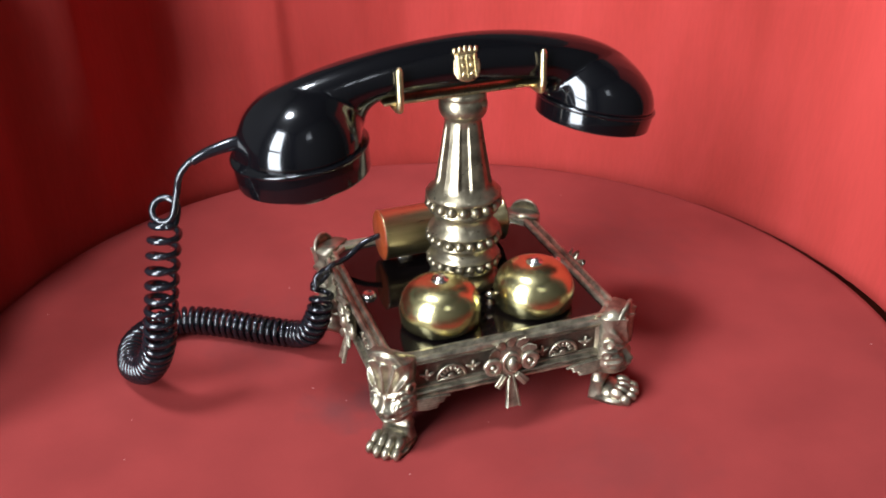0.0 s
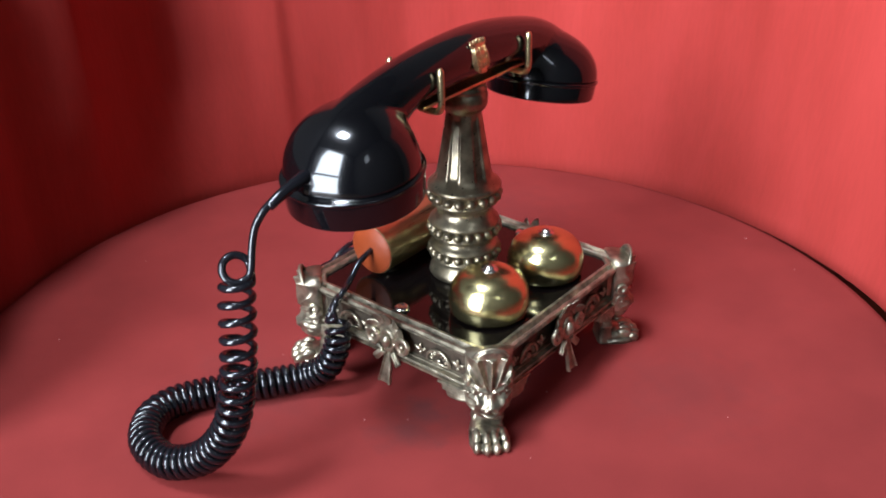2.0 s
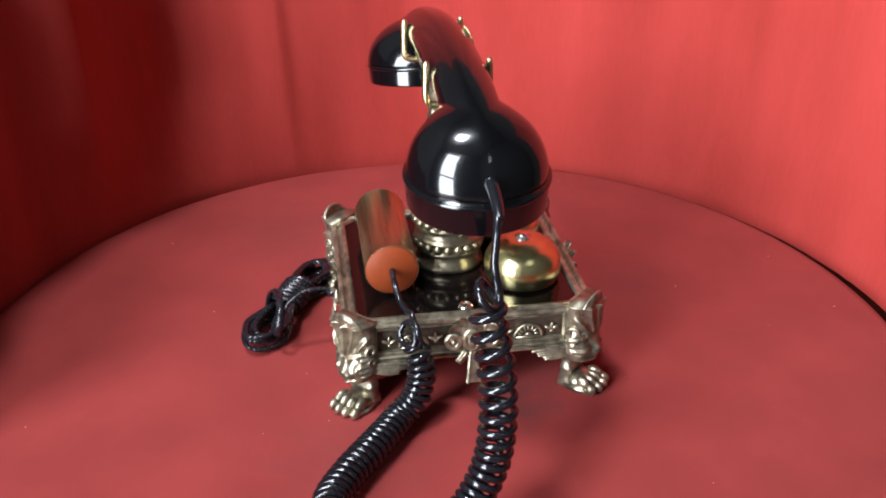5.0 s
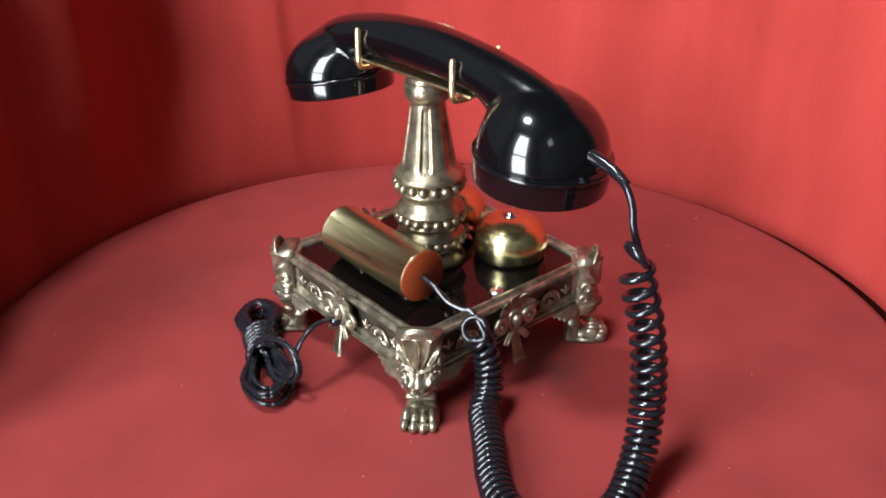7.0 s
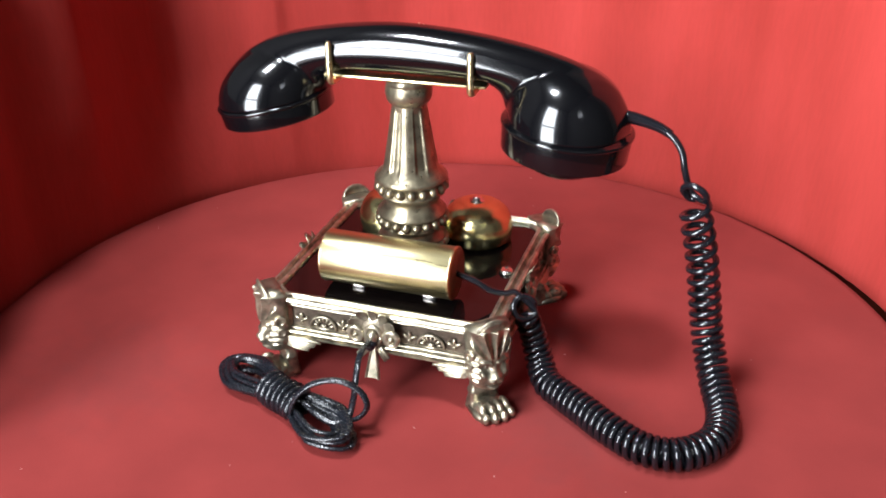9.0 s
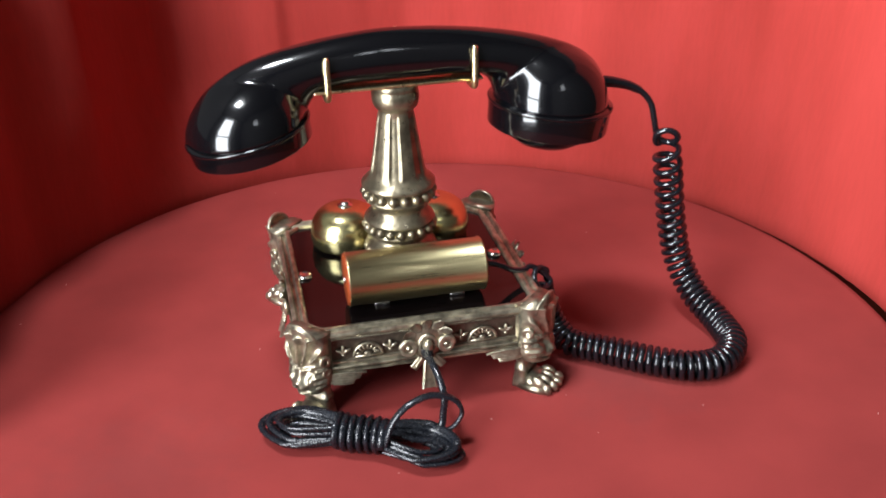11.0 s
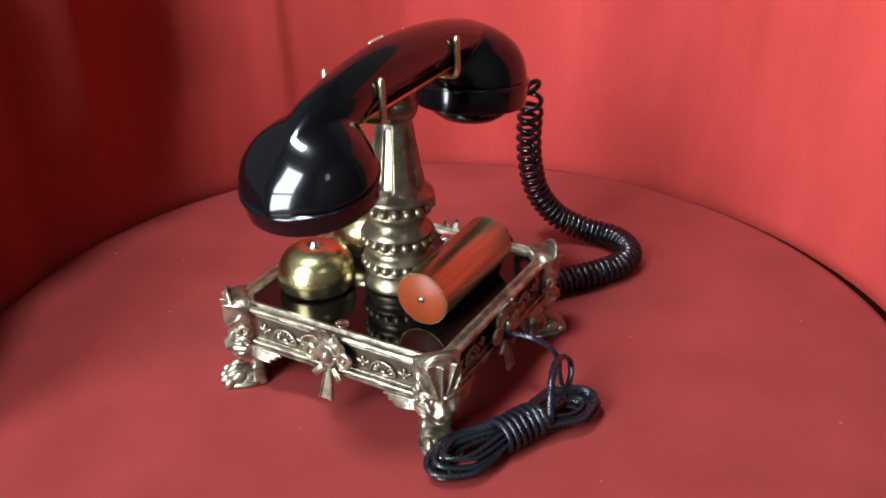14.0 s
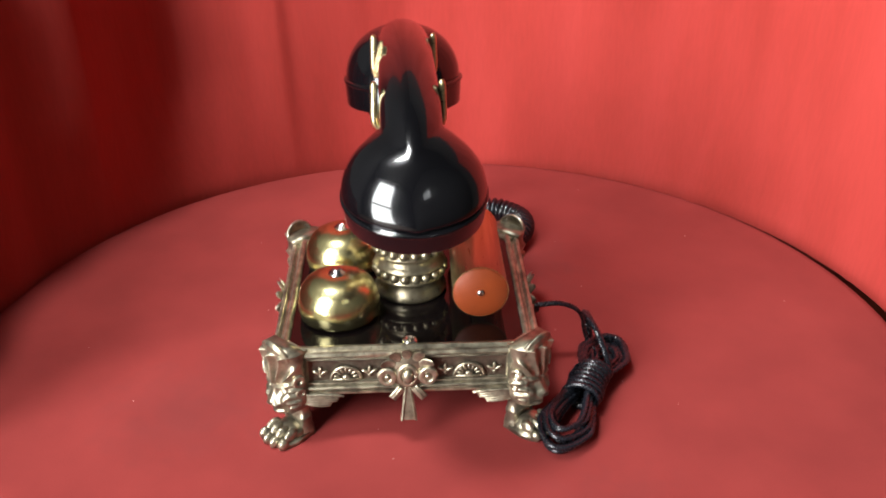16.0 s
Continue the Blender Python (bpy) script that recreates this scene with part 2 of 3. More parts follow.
def cloth_radius(deg, z):
    """How far the hanging cloth stands from the middle of the disc."""
    a, rise = radians(deg), max(z, 0.0)
    fold = 1.2 * math.sin(a * 9 + 0.6) + 0.5 * math.sin(a * 23 + 2.0) + 2.5 * noise.noise((a * 3, z * 0.006, 0.3)) + 0.7 * noise.noise((a * 14, z * 0.012, 4.3))
    loose = min(1, max(0, (deg - 141) / 8))
    fold += loose * (2.6 * math.sin(a * 19 + 0.004 * z) + 2.2 * noise.noise((a * 9, z * 0.008, 9.1)))
    for c, w, deep in CREASES:
        fold += deep * math.exp(-((deg - c - 0.012 * rise) / w) ** 2)
    fold *= 0.2 + 0.9 * min(1, rise / 110)
    sewn = -0.3 * math.exp(-((deg - SEAM) / 0.8) ** 2)
    swell = 6.0 * min(1, max(0, (86 - deg) / 34))
    turn = 18.0 * min(1, max(0, (deg - 113) / 14)) - min(30.0, 2.0 * max(0, deg - 130.0))
    swell += turn * (0.12 + 0.88 * min(1, rise / 80))
    return 276.5 + fold + sewn + swell + 15 * (1 - math.exp(-rise / 95)) + 8 * rise / 600


def cloth_panel(first, last, parent):
    """One length of cloth with soft folds and thickness."""
    outer, inner = [], []
    n, h = int((last - first) * 3), 44
    for side, off in ((inner, 0.0), (outer, 4.0)):
        for i in range(n + 1):
            deg = first + (last - first) * i / n
            low = float(np.interp(deg, (50, 70, 87, 92), (-8.6, -7.5, -7.4, -41)))
            # Out-of-view top edge and far end are shaped to steer window light.
            high = float(np.interp(deg, (116, 126, 136, 146, 153, 160, 170, 202), (428, 300, 205, 190, 184, 180, 165, 130)))
            col = []
            for j in range(h + 1):
                z = low + (high - low) * (j / h) ** 1.3
                r = cloth_radius(deg, z) + off
                col.append((r * math.cos(radians(deg)), r * math.sin(radians(deg)), z))
            side.append(col)
    verts, faces = loft(inner + outer[::-1], False, False)
    m, total = h + 1, 2 * (n + 1)
    for i in range(n):
        faces.append((i * m + h, (i + 1) * m + h, (total - 2 - i) * m + h, (total - 1 - i) * m + h))
        faces.append((i * m, (i + 1) * m, (total - 2 - i) * m, (total - 1 - i) * m))
    faces.append(tuple([j for j in range(m)] + [(total - 1) * m + j for j in range(m)][::-1]))
    part("cloth_panel", mesh("cloth_panel", verts, faces, M_DRAPE, crisp=60), parent)


def drape():
    """Two lengths of red cloth, sewn together, round the back of the disc."""
    root = tagged(new("drape"), "red cloth drape in soft folds, its far end in deep shade", "drape")
    cloth_panel(2, SEAM, root)
    cloth_panel(SEAM, 202, root)


def disc():
    prof = [(270, -40), (271, -36), (271, -5), (270.2, -2.2), (268, -0.6), (264, 0)] + [(r, 0) for r in (220, 160, 90, 30, 2)]
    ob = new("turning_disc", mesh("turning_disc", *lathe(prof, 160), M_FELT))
    return tagged(ob, "round turning disc covered in red felt with lint specks", "turntable")


def lint():
    """Specks of lint on the felt, too small to count."""
    rng, pieces = random.Random(11), []
    for k in range(26):
        r, a = 250 * math.sqrt(rng.random()), rng.uniform(0, 2 * math.pi)
        pieces.append(moved(ball(1, 6, 4), mm(r * math.cos(a), r * math.sin(a), 0.25, 0, 0, rng.uniform(0, 180), s=(0.3 + 0.6 * rng.random() ** 3, 0.25, 0.2))))
    ob = new("lint", mesh("lint", *joined(*pieces), M_LINT))
    ob.parent = DISC
    tagged(ob, kind="stuff")


stand()
drape()
DISC = disc()
lint()


# ---- telephone base ----
PHONE_ROOT = tagged(new("telephone"), "ornate telephone with square cast brass base and fluted pillar", "telephone")


def frame_side():
    """One moulded side, 118 long, along x at y = -59 outwards."""
    prof = [(-57.5, 44), (-57.5, 50.2), (-58.6, 51.2), (-60.0, 51.2), (-60.5, 50.0), (-61.2, 48.9), (-62.0, 49.0), (-62.6, 50.2), (-63.4, 50.9), (-64.8, 50.6), (-65.4, 49.2),
            (-64.6, 47.6), (-63.0, 47.2), (-61.8, 46.9), (-61.8, 45.9), (-62.4, 45.3), (-61.8, 44.6), (-60.6, 44.5), (-60.4, 44.0), (-60.4, 33.0), (-60.9, 32.4), (-62.4, 32.2), (-62.6, 31.4), (-63.4, 31.2), (-64.8, 31.0), (-65.2, 30.2), (-64.8, 29.4),
            (-62.8, 28.9), (-63.0, 28.4), (-64.6, 27.9), (-64.6, 26.8), (-63.0, 26.0), (-59.5, 26.0), (-58.5, 30)]
    rings = []
    for i in range(25):
        x = -62 + 124 * i / 24
        rings.append([(x, y + 0.25 * noise.noise((x * 0.12, z * 0.2, 1)), z + 0.3 * noise.noise((x * 0.1, y * 0.2, 5))) for y, z in prof])
    return loft(rings)


def ring_scroll(r, thick, turns=1.0, n=28):
    P = [((r * (1 - 0.3 * t * (turns > 1))) * math.cos(2 * math.pi * turns * t), (r * (1 - 0.3 * t * (turns > 1))) * math.sin(2 * math.pi * turns * t), 0)
         for t in (i / n for i in range(n + 1))]
    return tube(P, thick, 8)


def rosette():
    """The back plate of the rosette, a domed oval with a raised collar; faces -y, centre at z = 38."""
    return joined(moved(ball(1.0, 20, 12), mm(0, -0.6, 39.0, s=(9.0, 2.4, 10.4))), moved(ring_scroll(4.2, 1.3), mm(0, -2.6, 37.6, 90, 0, 0, s=(1, 1.25, 1))))


def boss():
    return moved(ball(1.0, 16, 12), mm(0, -4.0, 37.6, s=(2.8, 2.6, 4.0)))


def curled_leaf():
    """One chunky lobe of the crown of leaves, along +z from its root, with a ridge and a tip that curls forward."""
    rings = []
    for t in (i / 10 for i in range(11)):
        z, w = 6.6 * t, 0.9 + 1.9 * math.sin(math.pi * min(1, t * 0.86 + 0.06)) ** 0.8
        y = -0.6 - 2.6 * t ** 2.2
        rings.append([(w * x, y - d, z + 0.7 * d * t) for x, d in ((-1, 0), (-0.72, 0.9), (-0.42, 0.45), (0, 1.35), (0.42, 0.45), (0.72, 0.9), (1, 0), (0.5, -0.8), (-0.5, -0.8))])
    return loft(rings)


def volute():
    """A scroll at the side of the rosette, winding inwards to a bead."""
    return joined(moved(ring_scroll(3.9, 1.3, 1.7, 44), mm(0, -3.0, 37.2, 90, 0, 0, s=(1, 1.1, 1))), moved(ball(1.6), mm(0, -3.1, 37.0)), moved(ball(1.0, 12, 8), mm(0, -1.8, 37.0, s=(4.0, 1.2, 4.2))))


def bow_end():
    """A short splayed ribbon end with a raised middle, hanging from its knot at the top."""
    return joined(box(-2.1, 2.1, -0.8, 0.8, -7.0, 0.8, 0.6), box(-0.6, 0.6, -1.4, 0.4, -6.4, 0.6, 0.3))


def ribbon_tail():
    """The long ribbon end under the rosette, a widening band with raised borders that hangs away from the frame."""
    rings = []
    for t in (i / 8 for i in range(9)):
        z, w, y = 31 - 17 * t, 1.8 + 2.3 * t, -1.0 - 4.4 * t
        rings.append([(-w, y - 2.0, z), (-w + 0.8, y - 2.6, z), (-w + 1.3, y - 1.6, z), (w - 1.3, y - 1.6, z), (w - 0.8, y - 2.6, z), (w, y - 2.0, z), (w, y - 0.6, z), (-w, y - 0.6, z)])
    return loft(rings)


def fan():
    """A half-round fan in relief: rim, ribs and a row of beads."""
    P = [(7.2 * math.cos(a), -1.1, 34 + 7.0 * math.sin(a)) for a in (math.pi * i / 20 for i in range(21))]
    pieces = [tube(P, 0.8, 6), tube([(-7.4, -1.0, 33.8), (0, -1.0, 33.6), (7.4, -1.0, 33.8)], 0.75, 6)]
    for k in range(7):
        a = math.pi * (k + 0.5) / 7
        pieces.append(moved(ball(1, 8, 6), mm(4.6 * math.cos(a), -0.9, 34.6 + 4.4 * math.sin(a), 0, 90 - math.degrees(a), 0, s=(0.75, 0.7, 1.5))))
    pieces.append(moved(ball(1, 8, 6), mm(0, -0.9, 35.0, s=(2.0, 0.8, 1.2))))
    return joined(*pieces)


def sprig():
    """A little three-pointed leaf with a bead under it."""
    pieces = [moved(ball(1, 8, 6), mm(0, -0.9, 36.0, s=(1.0, 0.9, 1.0)))]
    for a in (-62, 0, 62):
        pieces.append(moved(ball(1, 8, 6), mm(2.0 * math.sin(radians(a)), -0.9, 37.0 + 2.0 * math.cos(radians(a)), 0, a, 0, s=(0.9, 0.9, 2.3))))
    return joined(*pieces)


def apron_leaf():
    """A striated acanthus leaf under the frame, tip towards +x, its lobes drooping outwards."""
    pieces = []
    for k in range(5):
        tip = 11.5 - 1.7 * k - (1.0 if k % 2 else 0)
        P = [(-12 + 0.8 * k, -2.2, 26.6 - 1.1 * k), (-4, -2.8 - 0.15 * k, 26.6 - 1.25 * k), (tip - 5, -2.8 - 0.2 * k, 26.0 - 1.25 * k), (tip, -2.4 - 0.2 * k, 25.2 - 1.2 * k)]
        Q = smooth_path(P, 1.0)
        pieces.append(tube(Q, [1.3 * (1 - 0.5 * (i / (len(Q) - 1)) ** 3) for i in range(len(Q))], 7))
    pieces.append(moved(box(-12, 4, -1.0, 1.0, -3.0, 2.6, 0.8), mm(0, -1.6, 24.5, 14, 0, 0)))
    return joined(*pieces)


def lion_mask():
    """A lion's head in relief, looking along -y, under a fluted shell of mane; one mesh."""
    nu, nv = 96, 84
    g = lambda x, z, cx, cz, sx, sz: math.exp(-((x - cx) / sx) ** 2 - ((z - cz) / sz) ** 2)
    rings = []
    for j in range(nv + 1):
        v = j / nv
        h = 34.5 * v / 1.2
        z = 17.5 + 34.5 * v
        half = 11.4 - 3.6 * max(0, 5 - h) / 5 - 0.8 * g(h, 0, 17, 0, 3, 1)
        ring = []
        for i in range(nu + 1):
            u = -1 + 2 * i / nu
            x = half * math.sin(u * math.pi / 2)
            ax = abs(x)
            mane = min(1, max(0, (h - 13.4 - 0.34 * ax) / 1.3))
            d = 9.0 * math.cos(u * math.pi / 2) ** 0.7
            d += 1.3 * math.exp(-(x / 1.9) ** 2) * min(1, max(0, (h - 5) / 2)) * min(1, max(0, (14.5 - h) / 3)) + 1.4 * g(x, h, 0, 7.0, 2.9, 1.2)
            d += 3.0 * g(ax, h, 2.6, 4.9, 2.6, 2.0) - 1.6 * g(x, h, 0, 4.4, 0.5, 1.5) - 2.2 * g(h, 0, 2.4, 0, 0.6, 1) * math.exp(-(x / 4.2) ** 4) + 1.8 * g(x, h, 0, 0.8, 3.2, 1.0)
            d += -2.1 * g(ax, h, 4.3, 11.2, 2.2, 1.3) + 1.5 * g(ax, h, 4.2, 11.1, 1.1, 0.7)
            d += 1.9 * math.exp(-((h - 12.7 - 0.22 * ax) / 0.9) ** 2) * min(1, max(0, (ax - 0.6) / 1.5)) * min(1, max(0, (8.5 - ax) / 2))
            d += 2.3 * g(ax, h, 6.6, 7.6, 2.0, 2.4) + 1.8 * g(x, h, 0, 6.0, 6.0, 4.2)
            d += (1 - mane) * 1.1 * min(1, max(0, (ax - 7.4) / 0.8)) * math.sin(h * 2.2)
            ray = math.atan2(x, h - 8.6)
            d += mane * (1.7 * (1 - 2 * abs(math.sin(ray * 9.2)) ** 0.8) * min(1, 0.5 + (h - 14) / 9) + 1.6 - 0.06 * (h - 17) + 1.6 * max(0, (h - 24) / 4.7) ** 1.6)
            ring.append((x, -d, z))
        rings.append(ring + [(ring[-1][0], 2.0, z), (ring[0][0], 2.0, z)])
    pieces = [loft(rings)]
    for sx in (-1, 1):
        pieces.append(moved(ring_scroll(2.7, 1.0, 1.6), mm(sx * 10.9, -3.2, 37.0, 90, 0, sx * 76)))
        pieces.append(moved(ring_scroll(2.3, 0.9, 1.4), mm(sx * 10.9, -2.4, 30.0, 90, 0, sx * 76)))
        pieces.append(moved(ball(1, 10, 6), mm(sx * 10.4, -2.4, 24.4, s=(1.2, 2.2, 2.6))))
    return joined(*pieces)


def shell_lip():
    """The raised round shell behind the mane, above the corner of the plate."""
    P = [(8.4 * math.cos(a), -6.6 - 2.4 * math.sin(a), 50.4 + 6.8 * math.sin(a)) for a in (math.pi * (i / 20 * 1.2 - 0.10) for i in range(21))]
    pieces = [tube(P, 1.05, 8)]
    rings = []
    for k in range(6):
        f = k / 5
        rings.append([(8.2 * f * math.cos(a), -8.4 + 1.8 * f * f - 2.4 * f * math.sin(a), 50.2 + 6.8 * f * math.sin(a)) for a in (math.pi * (i / 20 * 1.2 - 0.10) for i in range(21))])
    back = [[(x, y - 1.0, z) for x, y, z in r] for r in rings[::-1]]
    pieces.append(loft(rings + back, False, False))
    return joined(*pieces)


def corner_block():
    """The cut corner of the frame, behind the mask, along x."""
    prof = [(-77.0, 44), (-77.0, 49.8), (-77.8, 50.8), (-79, 50.8), (-79.8, 50.0), (-80.6, 49.8), (-82, 50.4), (-84, 50.0), (-85, 47), (-84, 26), (-80, 25), (-77, 30)]
    return loft([[(x, y + abs(x) * 0.04, z) for y, z in prof] for x in (-9, -6, 0, 6, 9)])


def paw():
    """Leg and clawed foot, pointing along -y; the toes in two rows of knuckles."""
    rings = []
    path = [(0, 24, 7.6, 4.2), (0, 17, 7.2, 3.4), (0.6, 12.5, 7.2, 3.0), (0.2, 11.5, 8.2, 3.8), (0.2, 9.5, 8.2, 3.9), (0.6, 8.2, 7.4, 3.4), (0.4, 4.5, 8.4, 4.2), (0, 1.6, 9.0, 4.8), (0, 0, 9.2, 4.8)]
    for y, z, hw, hd in path:
        rings.append([(hw * math.copysign(abs(math.cos(a)) ** 0.42, math.cos(a)), y + hd * math.copysign(abs(math.sin(a)) ** 0.42, math.sin(a)), z)
                      for a in (2 * math.pi * j / 24 for j in range(24))])
    pieces = [loft(rings)]
    sole = [[(x, y, z) for x, y in ((-9.3, 0), (-10.2, -9), (-8.6, -15), (-4, -17.5), (4, -17.5), (8.6, -15), (10.2, -9), (9.3, 0))] for z in (0, 2.6)]
    pieces.append(loft(sole))
    pieces.append(moved(ball(1, 16, 10), mm(0, -5.5, 3.2, s=(8.6, 7.0, 4.6))))
    for k in range(4):
        x = -7.2 + 4.8 * k
        splay = (k - 1.5) * 3
        out = 1.6 if k in (1, 2) else 0
        pieces.append(moved(ball(1, 12, 8), mm(x * 0.92, -10.5 - out, 5.2, 18, 0, splay, s=(2.3, 4.6, 3.3))))
        pieces.append(moved(ball(1, 12, 8), mm(x, -15.6 - out, 3.0, 30, 0, splay, s=(2.3, 3.4, 3.0))))
    return joined(*pieces)


def screw_dome(r=4.0, h=2.6):
    return lathe([(r, 0), (r * 1.02, h * 0.35), (r * 0.85, h * 0.75), (r * 0.5, h), (r * 0.42, h * 0.82), (0.3, h * 0.8)], 20)


def base():
    part("base_plate", mesh("base_plate", *box(-58.5, 58.5, -58.5, 58.5, 45.5, 49.0, 0.3), M_PLATE, False), PHONE_ROOT, label="glossy black lacquered top plate")
    part("underside", mesh("underside", *box(-58.0, 58.0, -58.0, 58.0, 30, 45.4, 0.3), M_PLATE, False), PHONE_ROOT)
    me = {k: mesh(k, *f(), M_BRONZE, crisp=48 if k in ("frame_side", "corner_block", "ribbon_tail", "bow_end") else 0) for k, f in (("frame_side", frame_side), ("rosette", rosette), ("boss", boss), ("leaf", curled_leaf), ("volute", volute), ("bow_end", bow_end), ("ribbon_tail", ribbon_tail), ("fan_ornament", fan), ("sprig", sprig),
                                                 ("apron_leaf", apron_leaf), ("lion_mask", lion_mask), ("shell_lip", shell_lip), ("corner_block", corner_block), ("paw_foot", paw))}
    mirrored = {}
    for k in ("apron_leaf", "volute"):
        mirrored[k] = me[k].copy()
        mirrored[k].transform(Matrix.Diagonal((-1, 1, 1, 1)))
        mirrored[k].flip_normals()
    frieze = mesh("frieze_panel", *box(-60, 60, -61.0, -59.8, 32.4, 45.0, 0.2), M_PATINA, False)
    nut = mesh("screw", *screw_dome(), M_STEEL)
    for k in range(4):
        side = pose(0, 0, 0, 0, 0, 90 * k)
        s = part("frame_side", me["frame_side"], PHONE_ROOT, side)
        part("frieze_panel", frieze, s)
        r = part("rosette", me["rosette"], PHONE_ROOT, side @ at(0, -63.4, 0))
        part("ribbon_tail", me["ribbon_tail"], r)
        part("boss", me["boss"], r)
        for a in (-76, -38, 0, 38, 76):
            part("leaf", me["leaf"], r, at(6.0 * math.sin(radians(a)), -1.2, 42.6 + 4.2 * math.cos(radians(a)), 0, a, 0))
        for sx in (-1, 1):
            part("volute", me["volute"] if sx > 0 else mirrored["volute"], r, at(sx * 9.8, 0, 0))
            part("bow_end", me["bow_end"], r, at(sx * 3.4, -3.2, 30.4, -10, sx * -42, 0))
        for sx in (-1, 1):
            part("fan_ornament", me["fan_ornament"], s, at(sx * 30, -61.2, 0))
            part("sprig", me["sprig"], s, at(sx * 18.5, -61.2, 0))
            part("sprig", me["sprig"], s, at(sx * 42.5, -61.2, 0))
            part("apron_leaf", me["apron_leaf"] if sx < 0 else mirrored["apron_leaf"], s, at(sx * 43, -62.0, 0))
        corner = pose(0, 0, 0, 0, 0, 90 * k + 45)
        part("lion_mask", me["lion_mask"], PHONE_ROOT, corner @ at(0, -82.0, 0))
        part("corner_block", me["corner_block"], PHONE_ROOT, corner)
        part("shell_lip", me["shell_lip"], PHONE_ROOT, corner @ at(0, -82.0, 0))
        part("paw_foot", me["paw_foot"], PHONE_ROOT, corner @ at(0, -79.6, 0))
    for x in (-53, 54.5):
        part("screw", nut, PHONE_ROOT, at(x, 1.5, 49))


def pillar():
    prof = [(16.5, 49), (18.6, 49.3), (19.2, 50.6), (18.8, 52.4), (17.2, 54.6), (16.2, 57.0), (16.8, 58.6), (18.8, 59.8), (18.9, 60.6), (17.6, 61.2), (17.6, 65.2), (18.8, 65.8), (18.8, 66.6), (16.6, 68.2),
            (15.2, 70.2), (15.4, 72.0), (17.6, 73.2), (18.8, 73.8), (17.8, 74.4), (17.8, 79.6), (19.1, 80.2), (18.9, 81.4), (16.6, 83.8), (15.0, 86.6), (14.9, 88.6), (16.2, 90.8), (18.4, 92.4), (18.7, 93.2),
            (18.0, 93.8), (18.0, 98.9), (19.0, 99.4), (19.7, 100.4), (19.7, 101.6), (18.8, 102.8), (16.9, 104.2), (15.5, 105.8), (14.8, 107.3)]
    shaft = [(14.7 - 5.6 * t ** 0.92, 107.8 + 33.8 * t) for t in (i / 30 for i in range(31))]
    top = [(9.3, 142.4), (10.6, 143.2), (11.7, 145.0), (12.3, 147.6), (12.3, 150.0), (11.9, 151.8), (11.3, 152.4), (11.3, 152.9), (11.7, 153.4), (11.2, 155.2), (10.6, 156.2)]

    def flutes(a, z):
        if not 107 < z < 140.5:
            return 1
        reach = min((z - 106.6) / 3.2, (140.4 - z) / 2.4)
        round_end = math.sqrt(max(0, 1 - (1 - min(1, reach)) ** 2))
        c = math.cos(6 * (a - radians(14)))
        groove = min(1, max(0, (c - 0.5 + 0.35 * round_end) / 0.42)) * round_end
        rim = math.exp(-((c - 0.02) / 0.2) ** 2) * round_end
        return 1 - 0.085 * groove + 0.014 * rim
    p = part("pillar", mesh("pillar", *lathe(prof + shaft + top, 168, flutes), M_PILLAR), PHONE_ROOT, at(0.6, 2.3, 0), "aged brass pillar with flutes and beaded rings")
    big, small = [mesh("bead", *moved(ball(1, 12, 8), mm(0, 0, 0, s=q)), M_PILLAR) for q in ((2.8, 2.9, 2.9), (2.5, 2.7, 2.7))]
    for r, z, n, b in ((17.8, 63.2, 20, small), (18.0, 77.0, 20, small), (17.8, 96.3, 18, big)):
        for k in range(n):
            a = 2 * math.pi * (k + 0.5) / n
            part("bead", b, p, at(r * math.cos(a), r * math.sin(a), z, 0, 0, math.degrees(a)))


def cradle():
    c = part("cradle_plate", mesh("cradle_plate", *box(-43, 43, -9.5, 9.5, 156.0, 157.6, 0.5), M_GILT), PHONE_ROOT, pose(0, 3.2 * MM, 0, 0, 0, 1.5), "brass cradle plate under the handset")
    hooks = []
    for sx in (-1, 1):
        for sy in (-1, 1):
            P = smooth_path([(sx * 37, sy * 3, 154.6), (sx * 37, sy * 11, 154.6), (sx * 37, sy * 14.6, 155.6), (sx * 37, sy * 15.6, 159.5), (sx * 37, sy * 15.4, 168), (sx * 37, sy * 15.2, 176.2)], 1.2)
            R = [1.75] * (len(P) - 2) + [1.6, 0.9]
            part("hook", mesh("hook", *tube(P, R, 10), M_GILT), c)


def bell(x, y):
    prof = [(18.4, 50.2), (19.5, 50.1), (20.0, 51.0), (20.5, 53.6), (20.8, 57.0), (20.4, 60.6), (19.3, 64.2), (17.1, 67.6), (13.7, 70.4), (9.2, 72.2), (4.8, 72.9), (1.2, 73.1)]
    P = smooth_path(prof, 0.8)
    prof = [tuple(p) for p in P]
    b = part("bell", mesh("bell", *lathe(prof, 56), M_BRASS), PHONE_ROOT, at(x, y, 0), "polished brass bell dome")
    part("bell_post", mesh("bell_post", *lathe([(9, 49), (9, 51), (4, 52), (4, 55)], 24), M_PLATE), b)
    part("bell_screw", mesh("bell_screw", *lathe([(4.4, 72.0), (4.4, 73.4), (2.6, 73.6), (2.6, 74.8), (2.0, 75.3), (0.4, 75.4)], 16), M_STEEL), b)


